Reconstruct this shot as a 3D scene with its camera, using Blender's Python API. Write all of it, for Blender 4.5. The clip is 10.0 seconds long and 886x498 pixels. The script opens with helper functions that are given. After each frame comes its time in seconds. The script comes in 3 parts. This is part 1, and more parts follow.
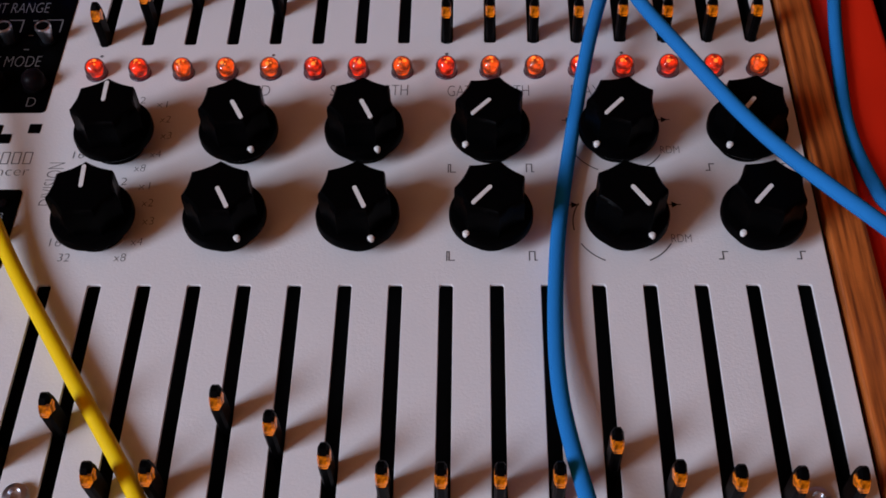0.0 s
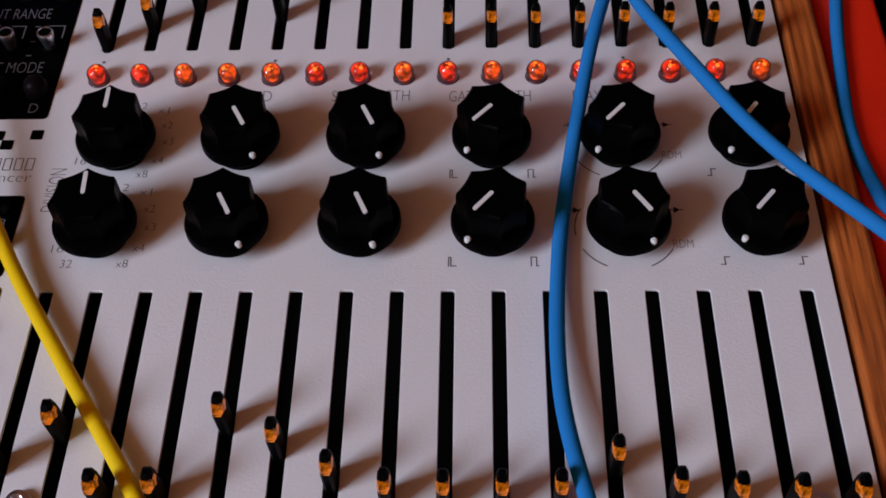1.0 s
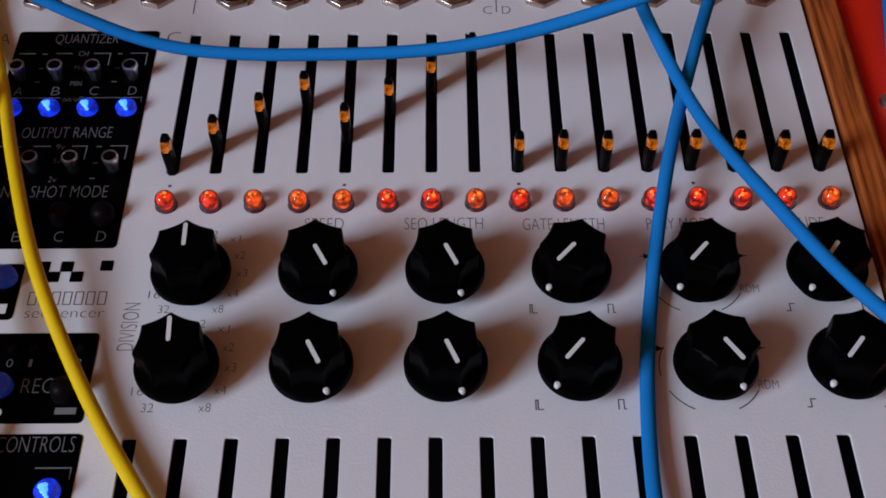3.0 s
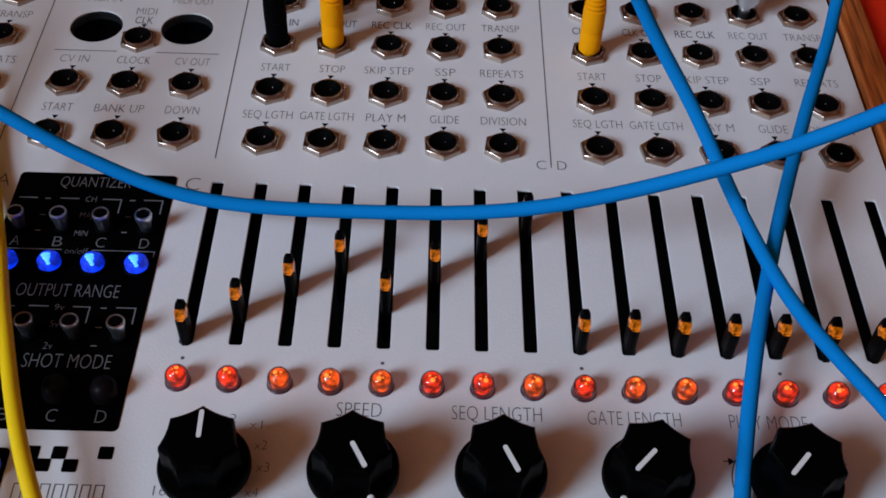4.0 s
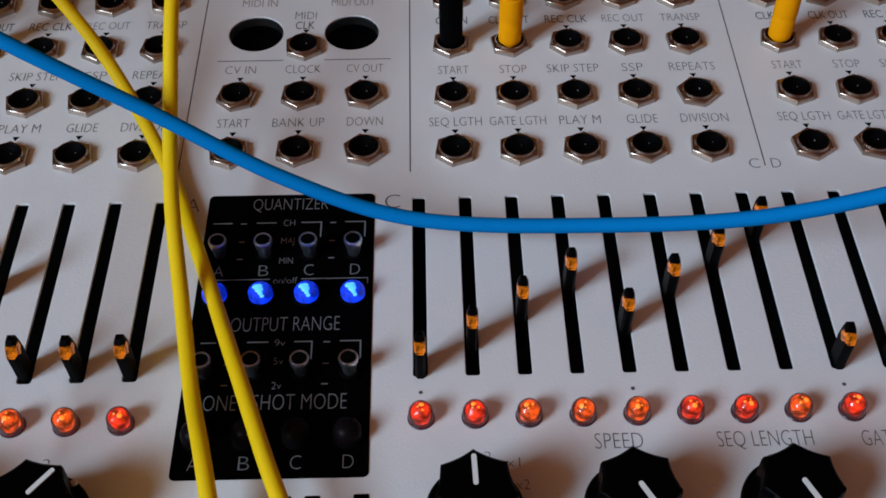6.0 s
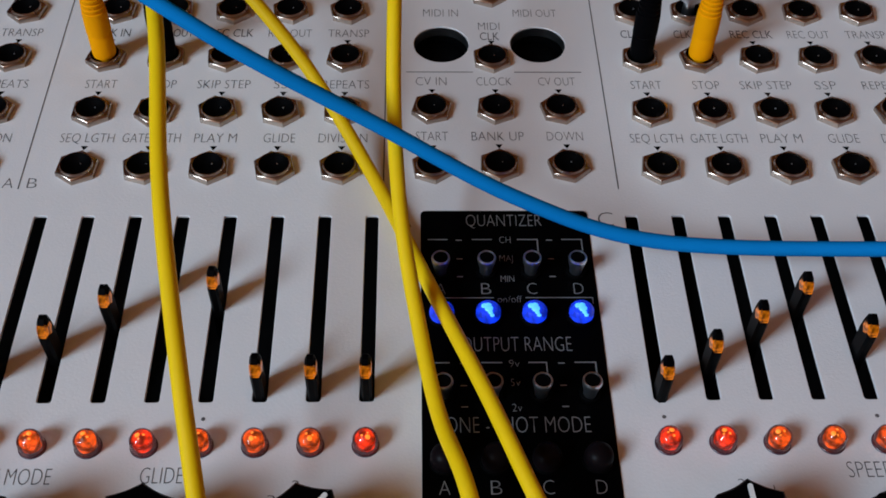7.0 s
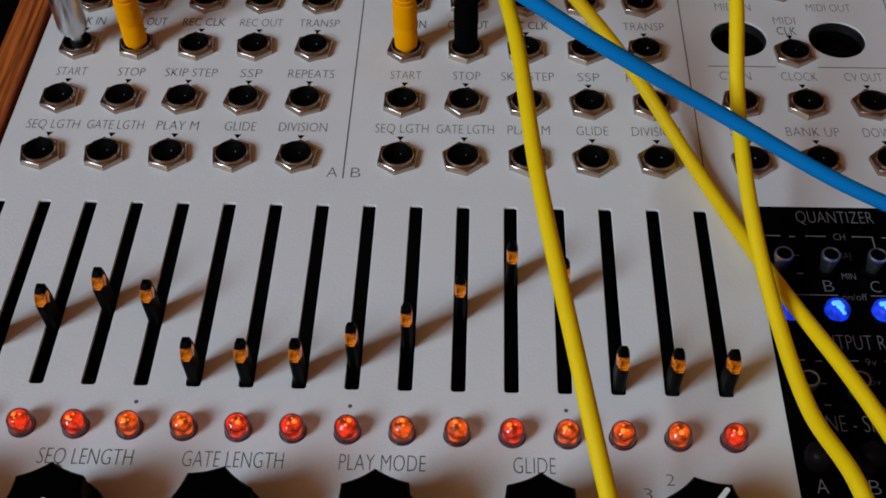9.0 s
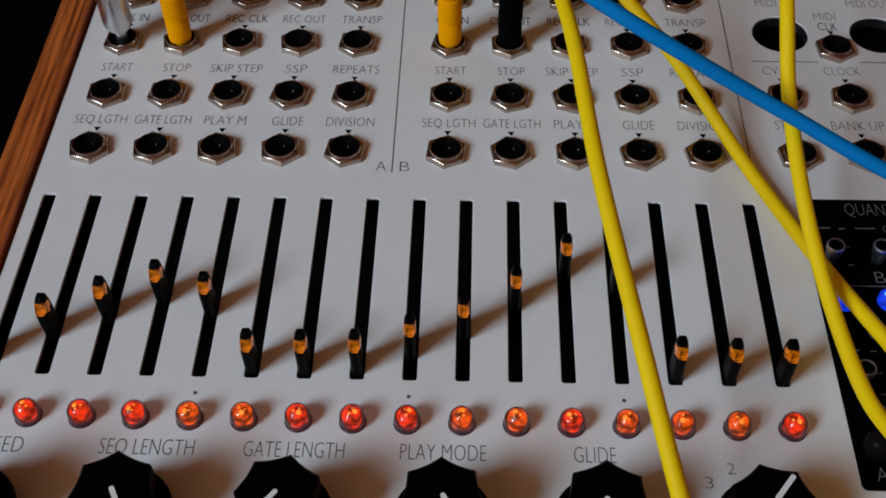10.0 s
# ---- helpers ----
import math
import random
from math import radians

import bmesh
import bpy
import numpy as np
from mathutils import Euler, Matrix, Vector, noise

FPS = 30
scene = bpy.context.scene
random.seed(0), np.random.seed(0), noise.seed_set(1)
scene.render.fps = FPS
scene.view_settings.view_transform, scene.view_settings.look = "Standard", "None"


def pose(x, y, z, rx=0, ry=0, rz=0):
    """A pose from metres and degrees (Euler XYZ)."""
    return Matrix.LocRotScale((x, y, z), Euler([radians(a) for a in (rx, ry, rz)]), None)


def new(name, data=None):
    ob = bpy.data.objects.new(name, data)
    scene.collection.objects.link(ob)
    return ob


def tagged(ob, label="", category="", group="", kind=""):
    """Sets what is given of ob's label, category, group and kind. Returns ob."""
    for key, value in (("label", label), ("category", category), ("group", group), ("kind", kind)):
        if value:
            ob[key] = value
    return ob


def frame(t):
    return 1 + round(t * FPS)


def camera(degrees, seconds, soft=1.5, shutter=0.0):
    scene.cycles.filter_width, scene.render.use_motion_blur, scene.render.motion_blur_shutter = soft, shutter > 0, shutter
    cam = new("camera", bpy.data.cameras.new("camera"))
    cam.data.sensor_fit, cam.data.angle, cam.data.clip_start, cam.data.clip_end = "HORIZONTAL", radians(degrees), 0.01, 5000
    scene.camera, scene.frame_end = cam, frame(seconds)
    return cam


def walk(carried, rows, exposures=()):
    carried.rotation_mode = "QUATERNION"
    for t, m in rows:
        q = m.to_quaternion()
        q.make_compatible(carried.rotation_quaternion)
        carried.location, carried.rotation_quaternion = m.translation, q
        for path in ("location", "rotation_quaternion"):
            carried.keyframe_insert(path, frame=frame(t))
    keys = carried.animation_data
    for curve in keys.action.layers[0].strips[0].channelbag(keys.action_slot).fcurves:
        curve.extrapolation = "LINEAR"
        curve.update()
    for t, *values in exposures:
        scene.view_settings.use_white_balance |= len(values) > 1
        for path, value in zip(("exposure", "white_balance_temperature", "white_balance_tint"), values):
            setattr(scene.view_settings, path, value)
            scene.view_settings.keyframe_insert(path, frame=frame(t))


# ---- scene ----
cam = camera(41.50, 10.0, soft=1.7)
PATH = [
    (0.0, pose(0.0959, -0.2200, 0.2080, 36.61, 1.47, 0.93)),
    (0.5, pose(0.0959, -0.2197, 0.2082, 36.67, 1.49, 0.93)),
    (1.0, pose(0.0963, -0.2193, 0.2085, 36.70, 1.66, 0.96)),
    (1.5, pose(0.0959, -0.2183, 0.2081, 36.76, 2.16, 1.32)),
    (2.0, pose(0.0917, -0.2145, 0.2102, 36.28, 2.32, 1.35)),
    (2.2, pose(0.0893, -0.2127, 0.2107, 36.46, 2.22, 1.40)),
    (3.3, pose(0.0620, -0.1881, 0.2289, 37.64, -0.60, -0.81)),
    (3.5, pose(0.0597, -0.1841, 0.2242, 39.86, -0.90, -0.73)),
    (4.0, pose(0.0534, -0.1592, 0.2078, 42.38, -1.61, 0.70)),
    (4.5, pose(0.0489, -0.1507, 0.1957, 42.39, -1.77, 0.86)),
    (5.0, pose(0.0447, -0.1477, 0.1995, 41.28, -0.37, 0.26)),
    (5.2, pose(0.0393, -0.1459, 0.2006, 41.00, -0.07, -0.04)),
    (6.3, pose(-0.0153, -0.1390, 0.2028, 40.79, -0.05, -1.45)),
    (6.5, pose(-0.0272, -0.1388, 0.2012, 41.32, -0.59, -1.53)),
    (7.0, pose(-0.0511, -0.1325, 0.2034, 40.50, -1.02, -0.99)),
    (7.5, pose(-0.0713, -0.1299, 0.2024, 40.36, -0.83, -0.08)),
    (8.0, pose(-0.0902, -0.1286, 0.2035, 39.94, -0.48, 0.59)),
    (8.5, pose(-0.1022, -0.1290, 0.2044, 39.65, 0.31, 1.43)),
    (9.0, pose(-0.1123, -0.1331, 0.2027, 40.25, 0.69, 1.83)),
    (9.5, pose(-0.1222, -0.1360, 0.2014, 40.63, 0.35, 1.67)),
    (10.0, pose(-0.1249, -0.1368, 0.2015, 40.62, 0.60, 1.64)),
]
walk(cam, PATH, exposures=[(0.0, -0.05, 7100, 30), (2.2, -0.05, 7000, 28), (3.4, -0.12, 6500, 22), (4.0, 0.10, 6450, 16), (4.6, 0.08, 6450, 12), (7.0, 0.05, 6600, 12), (8.2, -0.10, 6750, 11), (10.0, -0.16, 6800, 9)])

# ---- light: one window in a closed room, unseen walls tinted for warm fill ----
world = bpy.data.worlds.new("room_air")
world.use_nodes = True
scene.world = world
wbg = world.node_tree.nodes["Background"]
wsky = world.node_tree.nodes.new("ShaderNodeTexSky")
wsky.sky_type, wsky.sun_disc = "NISHITA", False
wsky.sun_elevation, wsky.sun_rotation = radians(40), radians(200)
world.node_tree.links.new(wsky.outputs[0], wbg.inputs[0])
wbg.inputs[1].default_value = 0.1

ROOM = dict(x0=-1.42, x1=1.50, y0=-1.75, y1=1.45, z0=-0.815, z1=1.90)
WIN = dict(y0=-1.50, y1=-0.62, z0=0.72, z1=1.72)
lamp = bpy.data.lights.new("window_daylight", "AREA")
lamp.shape, lamp.size, lamp.size_y = "RECTANGLE", WIN["z1"] - WIN["z0"] - 0.06, WIN["y1"] - WIN["y0"] - 0.06
lamp.energy, lamp.color = 59.0, (0.61, 0.82, 1.0)
lamp_ob = new("window_daylight", lamp)
lamp_ob.matrix_world = pose(ROOM["x0"] + 0.01, (WIN["y0"] + WIN["y1"]) / 2, (WIN["z0"] + WIN["z1"]) / 2, 0, -90, 0)


# ---- materials ----
def material(name, color, rough=0.5, metal=0.0, scale=200.0, vary=0.12, bump=0.0, bump_scale=900.0, coat=0.0,
             emit=None, strength=0.0, transmit=0.0, spec=0.5, stain=0.0, stain_color=(0.3, 0.2, 0.15), mottle=0.0, floor=0.3):
    """A principled surface whose colour and gloss vary at two scales."""
    m = bpy.data.materials.new(name)
    m.use_nodes = True
    nt = m.node_tree
    p = nt.nodes["Principled BSDF"]
    co = nt.nodes.new("ShaderNodeTexCoord")
    n1, n2 = nt.nodes.new("ShaderNodeTexNoise"), nt.nodes.new("ShaderNodeTexNoise")
    n1.inputs["Scale"].default_value, n2.inputs["Scale"].default_value = scale, scale * 0.13
    n1.inputs["Detail"].default_value, n2.inputs["Detail"].default_value = 5, 4
    mix = nt.nodes.new("ShaderNodeMix")
    mix.data_type = "RGBA"
    lo = tuple(c * (1 - vary) for c in color)
    mix.inputs[6].default_value, mix.inputs[7].default_value = (*lo, 1), (*[min(1, c * (1 + vary * 0.5)) for c in color], 1)
    add = nt.nodes.new("ShaderNodeMath")
    add.operation = "ADD"
    half = nt.nodes.new("ShaderNodeMath")
    half.operation, half.inputs[1].default_value = "MULTIPLY", 0.5
    for n in (n1, n2):
        nt.links.new(co.outputs["Object"], n.inputs["Vector"])
    nt.links.new(n1.outputs[0], add.inputs[0])
    nt.links.new(n2.outputs[0], add.inputs[1])
    nt.links.new(add.outputs[0], half.inputs[0])
    nt.links.new(half.outputs[0], mix.inputs[0])
    out = mix.outputs[2]
    if stain:
        n3 = nt.nodes.new("ShaderNodeTexNoise")
        n3.inputs["Scale"].default_value, n3.inputs["Detail"].default_value = scale * 0.3, 7
        ramp = nt.nodes.new("ShaderNodeMapRange")
        ramp.inputs[1].default_value, ramp.inputs[2].default_value, ramp.inputs[4].default_value = 0.60, 0.78, stain
        s = nt.nodes.new("ShaderNodeMix")
        s.data_type = "RGBA"
        s.inputs[7].default_value = (*stain_color, 1)
        nt.links.new(co.outputs["Object"], n3.inputs["Vector"])
        nt.links.new(n3.outputs[0], ramp.inputs[0])
        nt.links.new(ramp.outputs[0], s.inputs[0])
        nt.links.new(out, s.inputs[6])
        out = s.outputs[2]
    nt.links.new(out, p.inputs["Base Color"])
    rr = nt.nodes.new("ShaderNodeMapRange")
    rr.inputs[3].default_value, rr.inputs[4].default_value = max(0.02, rough * 0.8), min(1, rough * 1.2)
    nt.links.new(n2.outputs[0], rr.inputs[0])
    nt.links.new(rr.outputs[0], p.inputs["Roughness"])
    p.inputs["Metallic"].default_value = metal
    p.inputs["Coat Weight"].default_value = coat
    p.inputs["Transmission Weight"].default_value = transmit
    p.inputs["Specular IOR Level"].default_value = spec
    if emit:
        p.inputs["Emission Color"].default_value, p.inputs["Emission Strength"].default_value = (*emit, 1), strength
    if emit and mottle:
        ne, re_ = nt.nodes.new("ShaderNodeTexNoise"), nt.nodes.new("ShaderNodeMapRange")
        ne.inputs["Scale"].default_value, ne.inputs["Detail"].default_value = mottle, 3
        re_.inputs[1].default_value, re_.inputs[2].default_value, re_.inputs[3].default_value, re_.inputs[4].default_value = 0.42, 0.62, strength * floor, strength
        nt.links.new(co.outputs["Object"], ne.inputs["Vector"])
        nt.links.new(ne.outputs[0], re_.inputs[0])
        nt.links.new(re_.outputs[0], p.inputs["Emission Strength"])
    if bump:
        nb, bp = nt.nodes.new("ShaderNodeTexNoise"), nt.nodes.new("ShaderNodeBump")
        nb.inputs["Scale"].default_value, nb.inputs["Detail"].default_value = bump_scale, 4
        bp.inputs["Strength"].default_value, bp.inputs["Distance"].default_value = bump, 0.0004
        nt.links.new(co.outputs["Object"], nb.inputs["Vector"])
        nt.links.new(nb.outputs[0], bp.inputs["Height"])
        nt.links.new(bp.outputs[0], p.inputs["Normal"])
    return m


def wood_material(name, dark, light, stripe=900.0):
    """Laminated wood: layers across x, long grain along y."""
    m = material(name, light, 0.42, bump=0.25, bump_scale=600)
    nt = m.node_tree
    p = nt.nodes["Principled BSDF"]
    co, mp = nt.nodes.new("ShaderNodeTexCoord"), nt.nodes.new("ShaderNodeMapping")
    mp.inputs["Scale"].default_value = (1.0, 0.05, 1.0)
    wave, grain = nt.nodes.new("ShaderNodeTexWave"), nt.nodes.new("ShaderNodeTexNoise")
    wave.bands_direction = "X"
    wave.inputs["Scale"].default_value, wave.inputs["Distortion"].default_value = stripe * 0.16, 1.6
    wave.inputs["Detail"].default_value, wave.inputs["Detail Scale"].default_value = 3, 2
    grain.inputs["Scale"].default_value, grain.inputs["Detail"].default_value = stripe, 8
    mul, ramp = nt.nodes.new("ShaderNodeMath"), nt.nodes.new("ShaderNodeValToRGB")
    mul.operation, mul.inputs[1].default_value = "MULTIPLY_ADD", 0.16
    ramp.color_ramp.elements[0].color, ramp.color_ramp.elements[1].color = (*dark, 1), (*light, 1)
    ramp.color_ramp.elements[0].position, ramp.color_ramp.elements[1].position = 0.40, 0.74
    nt.links.new(co.outputs["Object"], mp.inputs[0])
    nt.links.new(mp.outputs[0], wave.inputs["Vector"])
    nt.links.new(mp.outputs[0], grain.inputs["Vector"])
    nt.links.new(wave.outputs["Fac"], mul.inputs[0])
    nt.links.new(grain.outputs[0], mul.inputs[2])
    nt.links.new(mul.outputs[0], ramp.inputs[0])
    nt.links.new(ramp.outputs[0], p.inputs["Base Color"])
    return m


def glass_material(name, color, rough=0.06):
    m = bpy.data.materials.new(name)
    m.use_nodes = True
    p = m.node_tree.nodes["Principled BSDF"]
    p.inputs["Base Color"].default_value = (*color, 1)
    p.inputs["Roughness"].default_value, p.inputs["IOR"].default_value = rough, 1.46
    p.inputs["Transmission Weight"].default_value = 1.0
    return m


M_PLATE = material("white_lacquered_metal", (0.79, 0.78, 0.79), 0.40, scale=60, vary=0.08, bump=0.16, bump_scale=1600, stain=0.30, stain_color=(0.50, 0.44, 0.40))
# Near black: slot darkness put into the colour; end walls share it.
M_INSIDE = material("dark_inside", (0.008, 0.008, 0.009), 0.8, spec=0.1)
M_BLACKPRINT = material("black_print", (0.0010, 0.0010, 0.0012), 0.5, scale=120, vary=0.3, spec=0.012)
M_INK = material("grey_black_ink", (0.105, 0.103, 0.108), 0.6, scale=900, vary=0.3)
M_INKW = material("pale_ink", (0.19, 0.19, 0.20), 0.6, scale=900, vary=0.25)
M_KNOB = material("black_knob_plastic", (0.0012, 0.0012, 0.0014), 0.34, scale=300, vary=0.3, bump=0.08, bump_scale=1500, spec=0.018)
M_LEVER = material("black_slider_plastic", (0.0012, 0.0012, 0.0015), 0.45, scale=300, vary=0.3, spec=0.03)
M_WHITE = material("white_pointer_paint", (0.80, 0.80, 0.78), 0.5, scale=700, vary=0.15, bump=0.2)
M_NUT = material("nickel_nut", (0.44, 0.35, 0.29), 0.27, metal=1.0, scale=500, vary=0.2, bump=0.1)
M_CHROME = material("chrome_bat", (0.80, 0.84, 0.90), 0.32, metal=1.0, scale=500, vary=0.15)
M_JACK = material("black_jack_plastic", (0.0012, 0.0012, 0.0015), 0.6, spec=0.03)
# Amber windows are unlit; mottled emission puts in their bright spots of light.
M_AMBER = material("amber_window", (0.13, 0.040, 0.002), 0.20, scale=420, vary=0.8, coat=0.12, spec=0.25, emit=(1.0, 0.25, 0.006), strength=0.60, mottle=760.0, floor=0.10, bump=0.5, bump_scale=700)
M_LEDBASE = material("lamp_base", (0.07, 0.03, 0.05), 0.3, scale=600, vary=0.5)
M_LENS = glass_material("clear_lens", (1.0, 0.96, 0.95), 0.04)
# Mottled core glow imitates light broken up by the lens.
M_CORE_R = material("red_led_core", (0.22, 0.02, 0.015), 0.25, vary=0.5, scale=700, emit=(1.0, 0.040, 0.006), strength=1.15, mottle=640.0, floor=0.10)
M_CORE_O = material("orange_led_core", (0.22, 0.04, 0.015), 0.25, vary=0.5, scale=700, emit=(1.0, 0.105, 0.008), strength=1.1, mottle=640.0, floor=0.10)
M_CORE_HOT = material("amber_hot_spots", (0.8, 0.4, 0.1), 0.4, emit=(1.0, 0.23, 0.015), strength=1.2)
M_BLUE = material("blue_led_body", (0.02, 0.05, 0.5), 0.3, emit=(0.0, 0.040, 1.0), strength=1.05, mottle=520.0, floor=0.25)
M_BLUE_HOT = material("blue_hot_spots", (0.2, 0.5, 0.9), 0.3, emit=(0.03, 0.30, 1.0), strength=1.5)
M_LENS_BLUE = glass_material("blue_lens", (0.62, 0.72, 1.0), 0.05)
M_SMOKE = material("dim_lens", (0.006, 0.004, 0.005), 0.4, scale=600, vary=0.3, spec=0.05)
M_DIM = material("dim_die", (0.012, 0.008, 0.010), 0.4)
M_BLUE_DIM = material("dim_blue_body", (0.02, 0.06, 0.22), 0.3, emit=(0.01, 0.06, 0.5), strength=0.12)
M_WOOD = wood_material("laminated_side_wood", (0.17, 0.036, 0.009), (0.62, 0.155, 0.030), 900.0)
M_BLUECORD = material("blue_cord", (0.0003, 0.210, 0.58), 0.65, spec=0.012, scale=240, vary=0.10, bump=0.12, bump_scale=1800)
M_YELLOWCORD = material("yellow_cord", (0.95, 0.62, 0.004), 0.55, spec=0.2, scale=240, vary=0.12, bump=0.12, bump_scale=1800)
M_ORANGE = material("orange_yellow_plug", (0.98, 0.37, 0.001), 0.7, spec=0.04, scale=300, vary=0.1, bump=0.15, bump_scale=900)
M_BLACKCORD = material("black_plug_rubber", (0.0015, 0.0015, 0.002), 0.6, spec=0.02, scale=300, vary=0.3, bump=0.15, bump_scale=900)
M_SILVER = material("brushed_plug_metal", (0.62, 0.63, 0.65), 0.3, metal=1.0, scale=500, vary=0.15, bump=0.1)
M_RED = material("red_lacquer", (0.92, 0.026, 0.004), 0.5, scale=40, vary=0.18, bump=0.1, bump_scale=500)
M_TABLE = material("black_stained_table", (0.0022, 0.0018, 0.0018), 0.75, scale=30, vary=0.4, bump=0.2, bump_scale=120, spec=0.02)
# Unseen walls and ceiling: orange tint set to warm the fill in shadows.
M_WALL = material("warm_fill_wall", (0.335, 0.100, 0.026), 0.85, scale=8, vary=0.1, bump=0.2, bump_scale=60)
M_CEIL = material("warm_fill_ceiling", (0.41, 0.165, 0.058), 0.9, scale=8, vary=0.06)
M_FLOOR = material("brown_floorboards", (0.22, 0.08, 0.028), 0.5, scale=20, vary=0.4)
M_FRAME = material("window_paint", (0.75, 0.74, 0.70), 0.4, scale=40)
M_PANE = glass_material("window_glass", (1, 1, 1), 0.0)


# ---- mesh helpers ----
def mesh_from(bm, name, mats, smooth=False):
    me = bpy.data.meshes.new(name)
    bm.normal_update()
    bm.to_mesh(me)
    bm.free()
    for m in mats if isinstance(mats, (list, tuple)) else [mats]:
        me.materials.append(m)
    if smooth:
        me.polygons.foreach_set("use_smooth", [True] * len(me.polygons))
        me.set_sharp_from_angle(angle=radians(38))
    return me


def place(name, me, parent=None, at=(0, 0, 0), rz=0.0, label=""):
    ob = new(name, me)
    if parent is not None:
        ob.parent = parent
    ob.location, ob.rotation_euler = at, (0, 0, rz)
    if label:
        tagged(ob, label)
    return ob


def part(name, bm, mat, parent, label="", smooth=False, at=(0, 0, 0), rz=0.0):
    return place(name, mesh_from(bm, name, mat, smooth), parent, at, rz, label)


def box(bm, x0, x1, y0, y1, z0, z1, bevel=0.0, seg=2):
    g = bmesh.ops.create_cube(bm, size=1.0)
    vs = g["verts"]
    for v in vs:
        v.co = Vector((x0 if v.co.x < 0 else x1, y0 if v.co.y < 0 else y1, z0 if v.co.z < 0 else z1))
    if bevel:
        es = list({e for v in vs for e in v.link_edges})
        bmesh.ops.bevel(bm, geom=es, offset=bevel, segments=seg, affect="EDGES", profile=0.5)
    return bm


def lathe(bm, profile, n=24, cx=0.0, cy=0.0, rad=None):
    """A turned form from (radius, z) pairs; rad(angle, i) may scale the radius."""
    rings = []
    for i, (r, z) in enumerate(profile):
        if r <= 1e-7:
            rings.append([bm.verts.new((cx, cy, z))])
            continue
        ring = []
        for k in range(n):
            a = 2 * math.pi * k / n
            q = r * (rad(a, i) if rad else 1.0)
            ring.append(bm.verts.new((cx + q * math.cos(a), cy + q * math.sin(a), z)))
        rings.append(ring)
    for a, b in zip(rings, rings[1:]):
        for k in range(n):
            u = [a[k % len(a)], a[(k + 1) % len(a)], b[(k + 1) % len(b)], b[k % len(b)]]
            u = list(dict.fromkeys(u))
            if len(u) > 2:
                bm.faces.new(u)
    return bm


def rounded_rect(x0, x1, y0, y1, r, n=4):
    out = []
    for cx, cy, a0 in ((x1 - r, y1 - r, 0), (x0 + r, y1 - r, 90), (x0 + r, y0 + r, 180), (x1 - r, y0 + r, 270)):
        for i in range(n + 1):
            a = radians(a0 + 90 * i / n)
            out.append((cx + r * math.cos(a), cy + r * math.sin(a)))
    return out


def outline_mesh(name, outlines, thick, bevel, mats):
    """A flat plate with holes from closed outlines; its top lies at z = 0."""
    cu = bpy.data.curves.new(name, "CURVE")
    cu.dimensions, cu.fill_mode = "2D", "BOTH"
    cu.extrude, cu.bevel_depth, cu.bevel_resolution, cu.offset = thick / 2 - bevel, bevel, 1, -bevel
    for pts in outlines:
        sp = cu.splines.new("POLY")
        sp.points.add(len(pts) - 1)
        for q, (x, y) in zip(sp.points, pts):
            q.co = (x, y, 0, 1)
        sp.use_cyclic_u = True
    ob = bpy.data.objects.new(name, cu)
    scene.collection.objects.link(ob)
    dg = bpy.context.evaluated_depsgraph_get()
    me = bpy.data.meshes.new_from_object(ob.evaluated_get(dg))
    bpy.data.objects.remove(ob)
    bpy.data.curves.remove(cu)
    wb = bmesh.new()
    wb.from_mesh(me)
    bmesh.ops.remove_doubles(wb, verts=wb.verts, dist=0.000004)
    wb.to_mesh(me)
    wb.free()
    me.transform(Matrix.Translation((0, 0, -thick / 2)))
    me.materials.clear()
    for m in mats:
        me.materials.append(m)
    me.polygons.foreach_set("material_index", [0] * len(me.polygons))
    return me


def prism(bm, pts, z0, z1):
    lo = [bm.verts.new((x, y, z0)) for x, y in pts]
    hi = [bm.verts.new((x, y, z1)) for x, y in pts]
    bm.faces.new(hi)
    bm.faces.new(lo[::-1])
    for k in range(len(pts)):
        j = (k + 1) % len(pts)
        bm.faces.new((lo[k], lo[j], hi[j], hi[k]))
    return bm


def tube(points, radius, n=12, steps=14):
    """A round cord along a smooth path through a few points."""
    P = [Vector(p) for p in points]
    P = [2 * P[0] - P[1]] + P + [2 * P[-1] - P[-2]]
    line = []
    for i in range(len(P) - 3):
        a, b, c, d = P[i:i + 4]
        for k in range(steps):
            u = k / steps
            line.append(0.5 * (2 * b + (c - a) * u + (2 * a - 5 * b + 4 * c - d) * u * u + (3 * b - a - 3 * c + d) * u ** 3))
    line.append(P[-2])
    bm = bmesh.new()
    rings, nrm = [], None
    for i, q in enumerate(line):
        t = (line[min(i + 1, len(line) - 1)] - line[max(i - 1, 0)]).normalized()
        nrm = (Vector((0.13, 0.2, 1)).cross(t) if nrm is None else nrm - t * nrm.dot(t)).normalized()
        w = t.cross(nrm)
        rings.append([bm.verts.new(q + radius * (math.cos(2 * math.pi * k / n) * nrm + math.sin(2 * math.pi * k / n) * w)) for k in range(n)])
    for a, b in zip(rings, rings[1:]):
        for k in range(n):
            bm.faces.new((a[k], a[(k + 1) % n], b[(k + 1) % n], b[k]))
    bm.faces.new(rings[0][::-1])
    bm.faces.new(rings[-1])
    return bm


TEXTS = {}


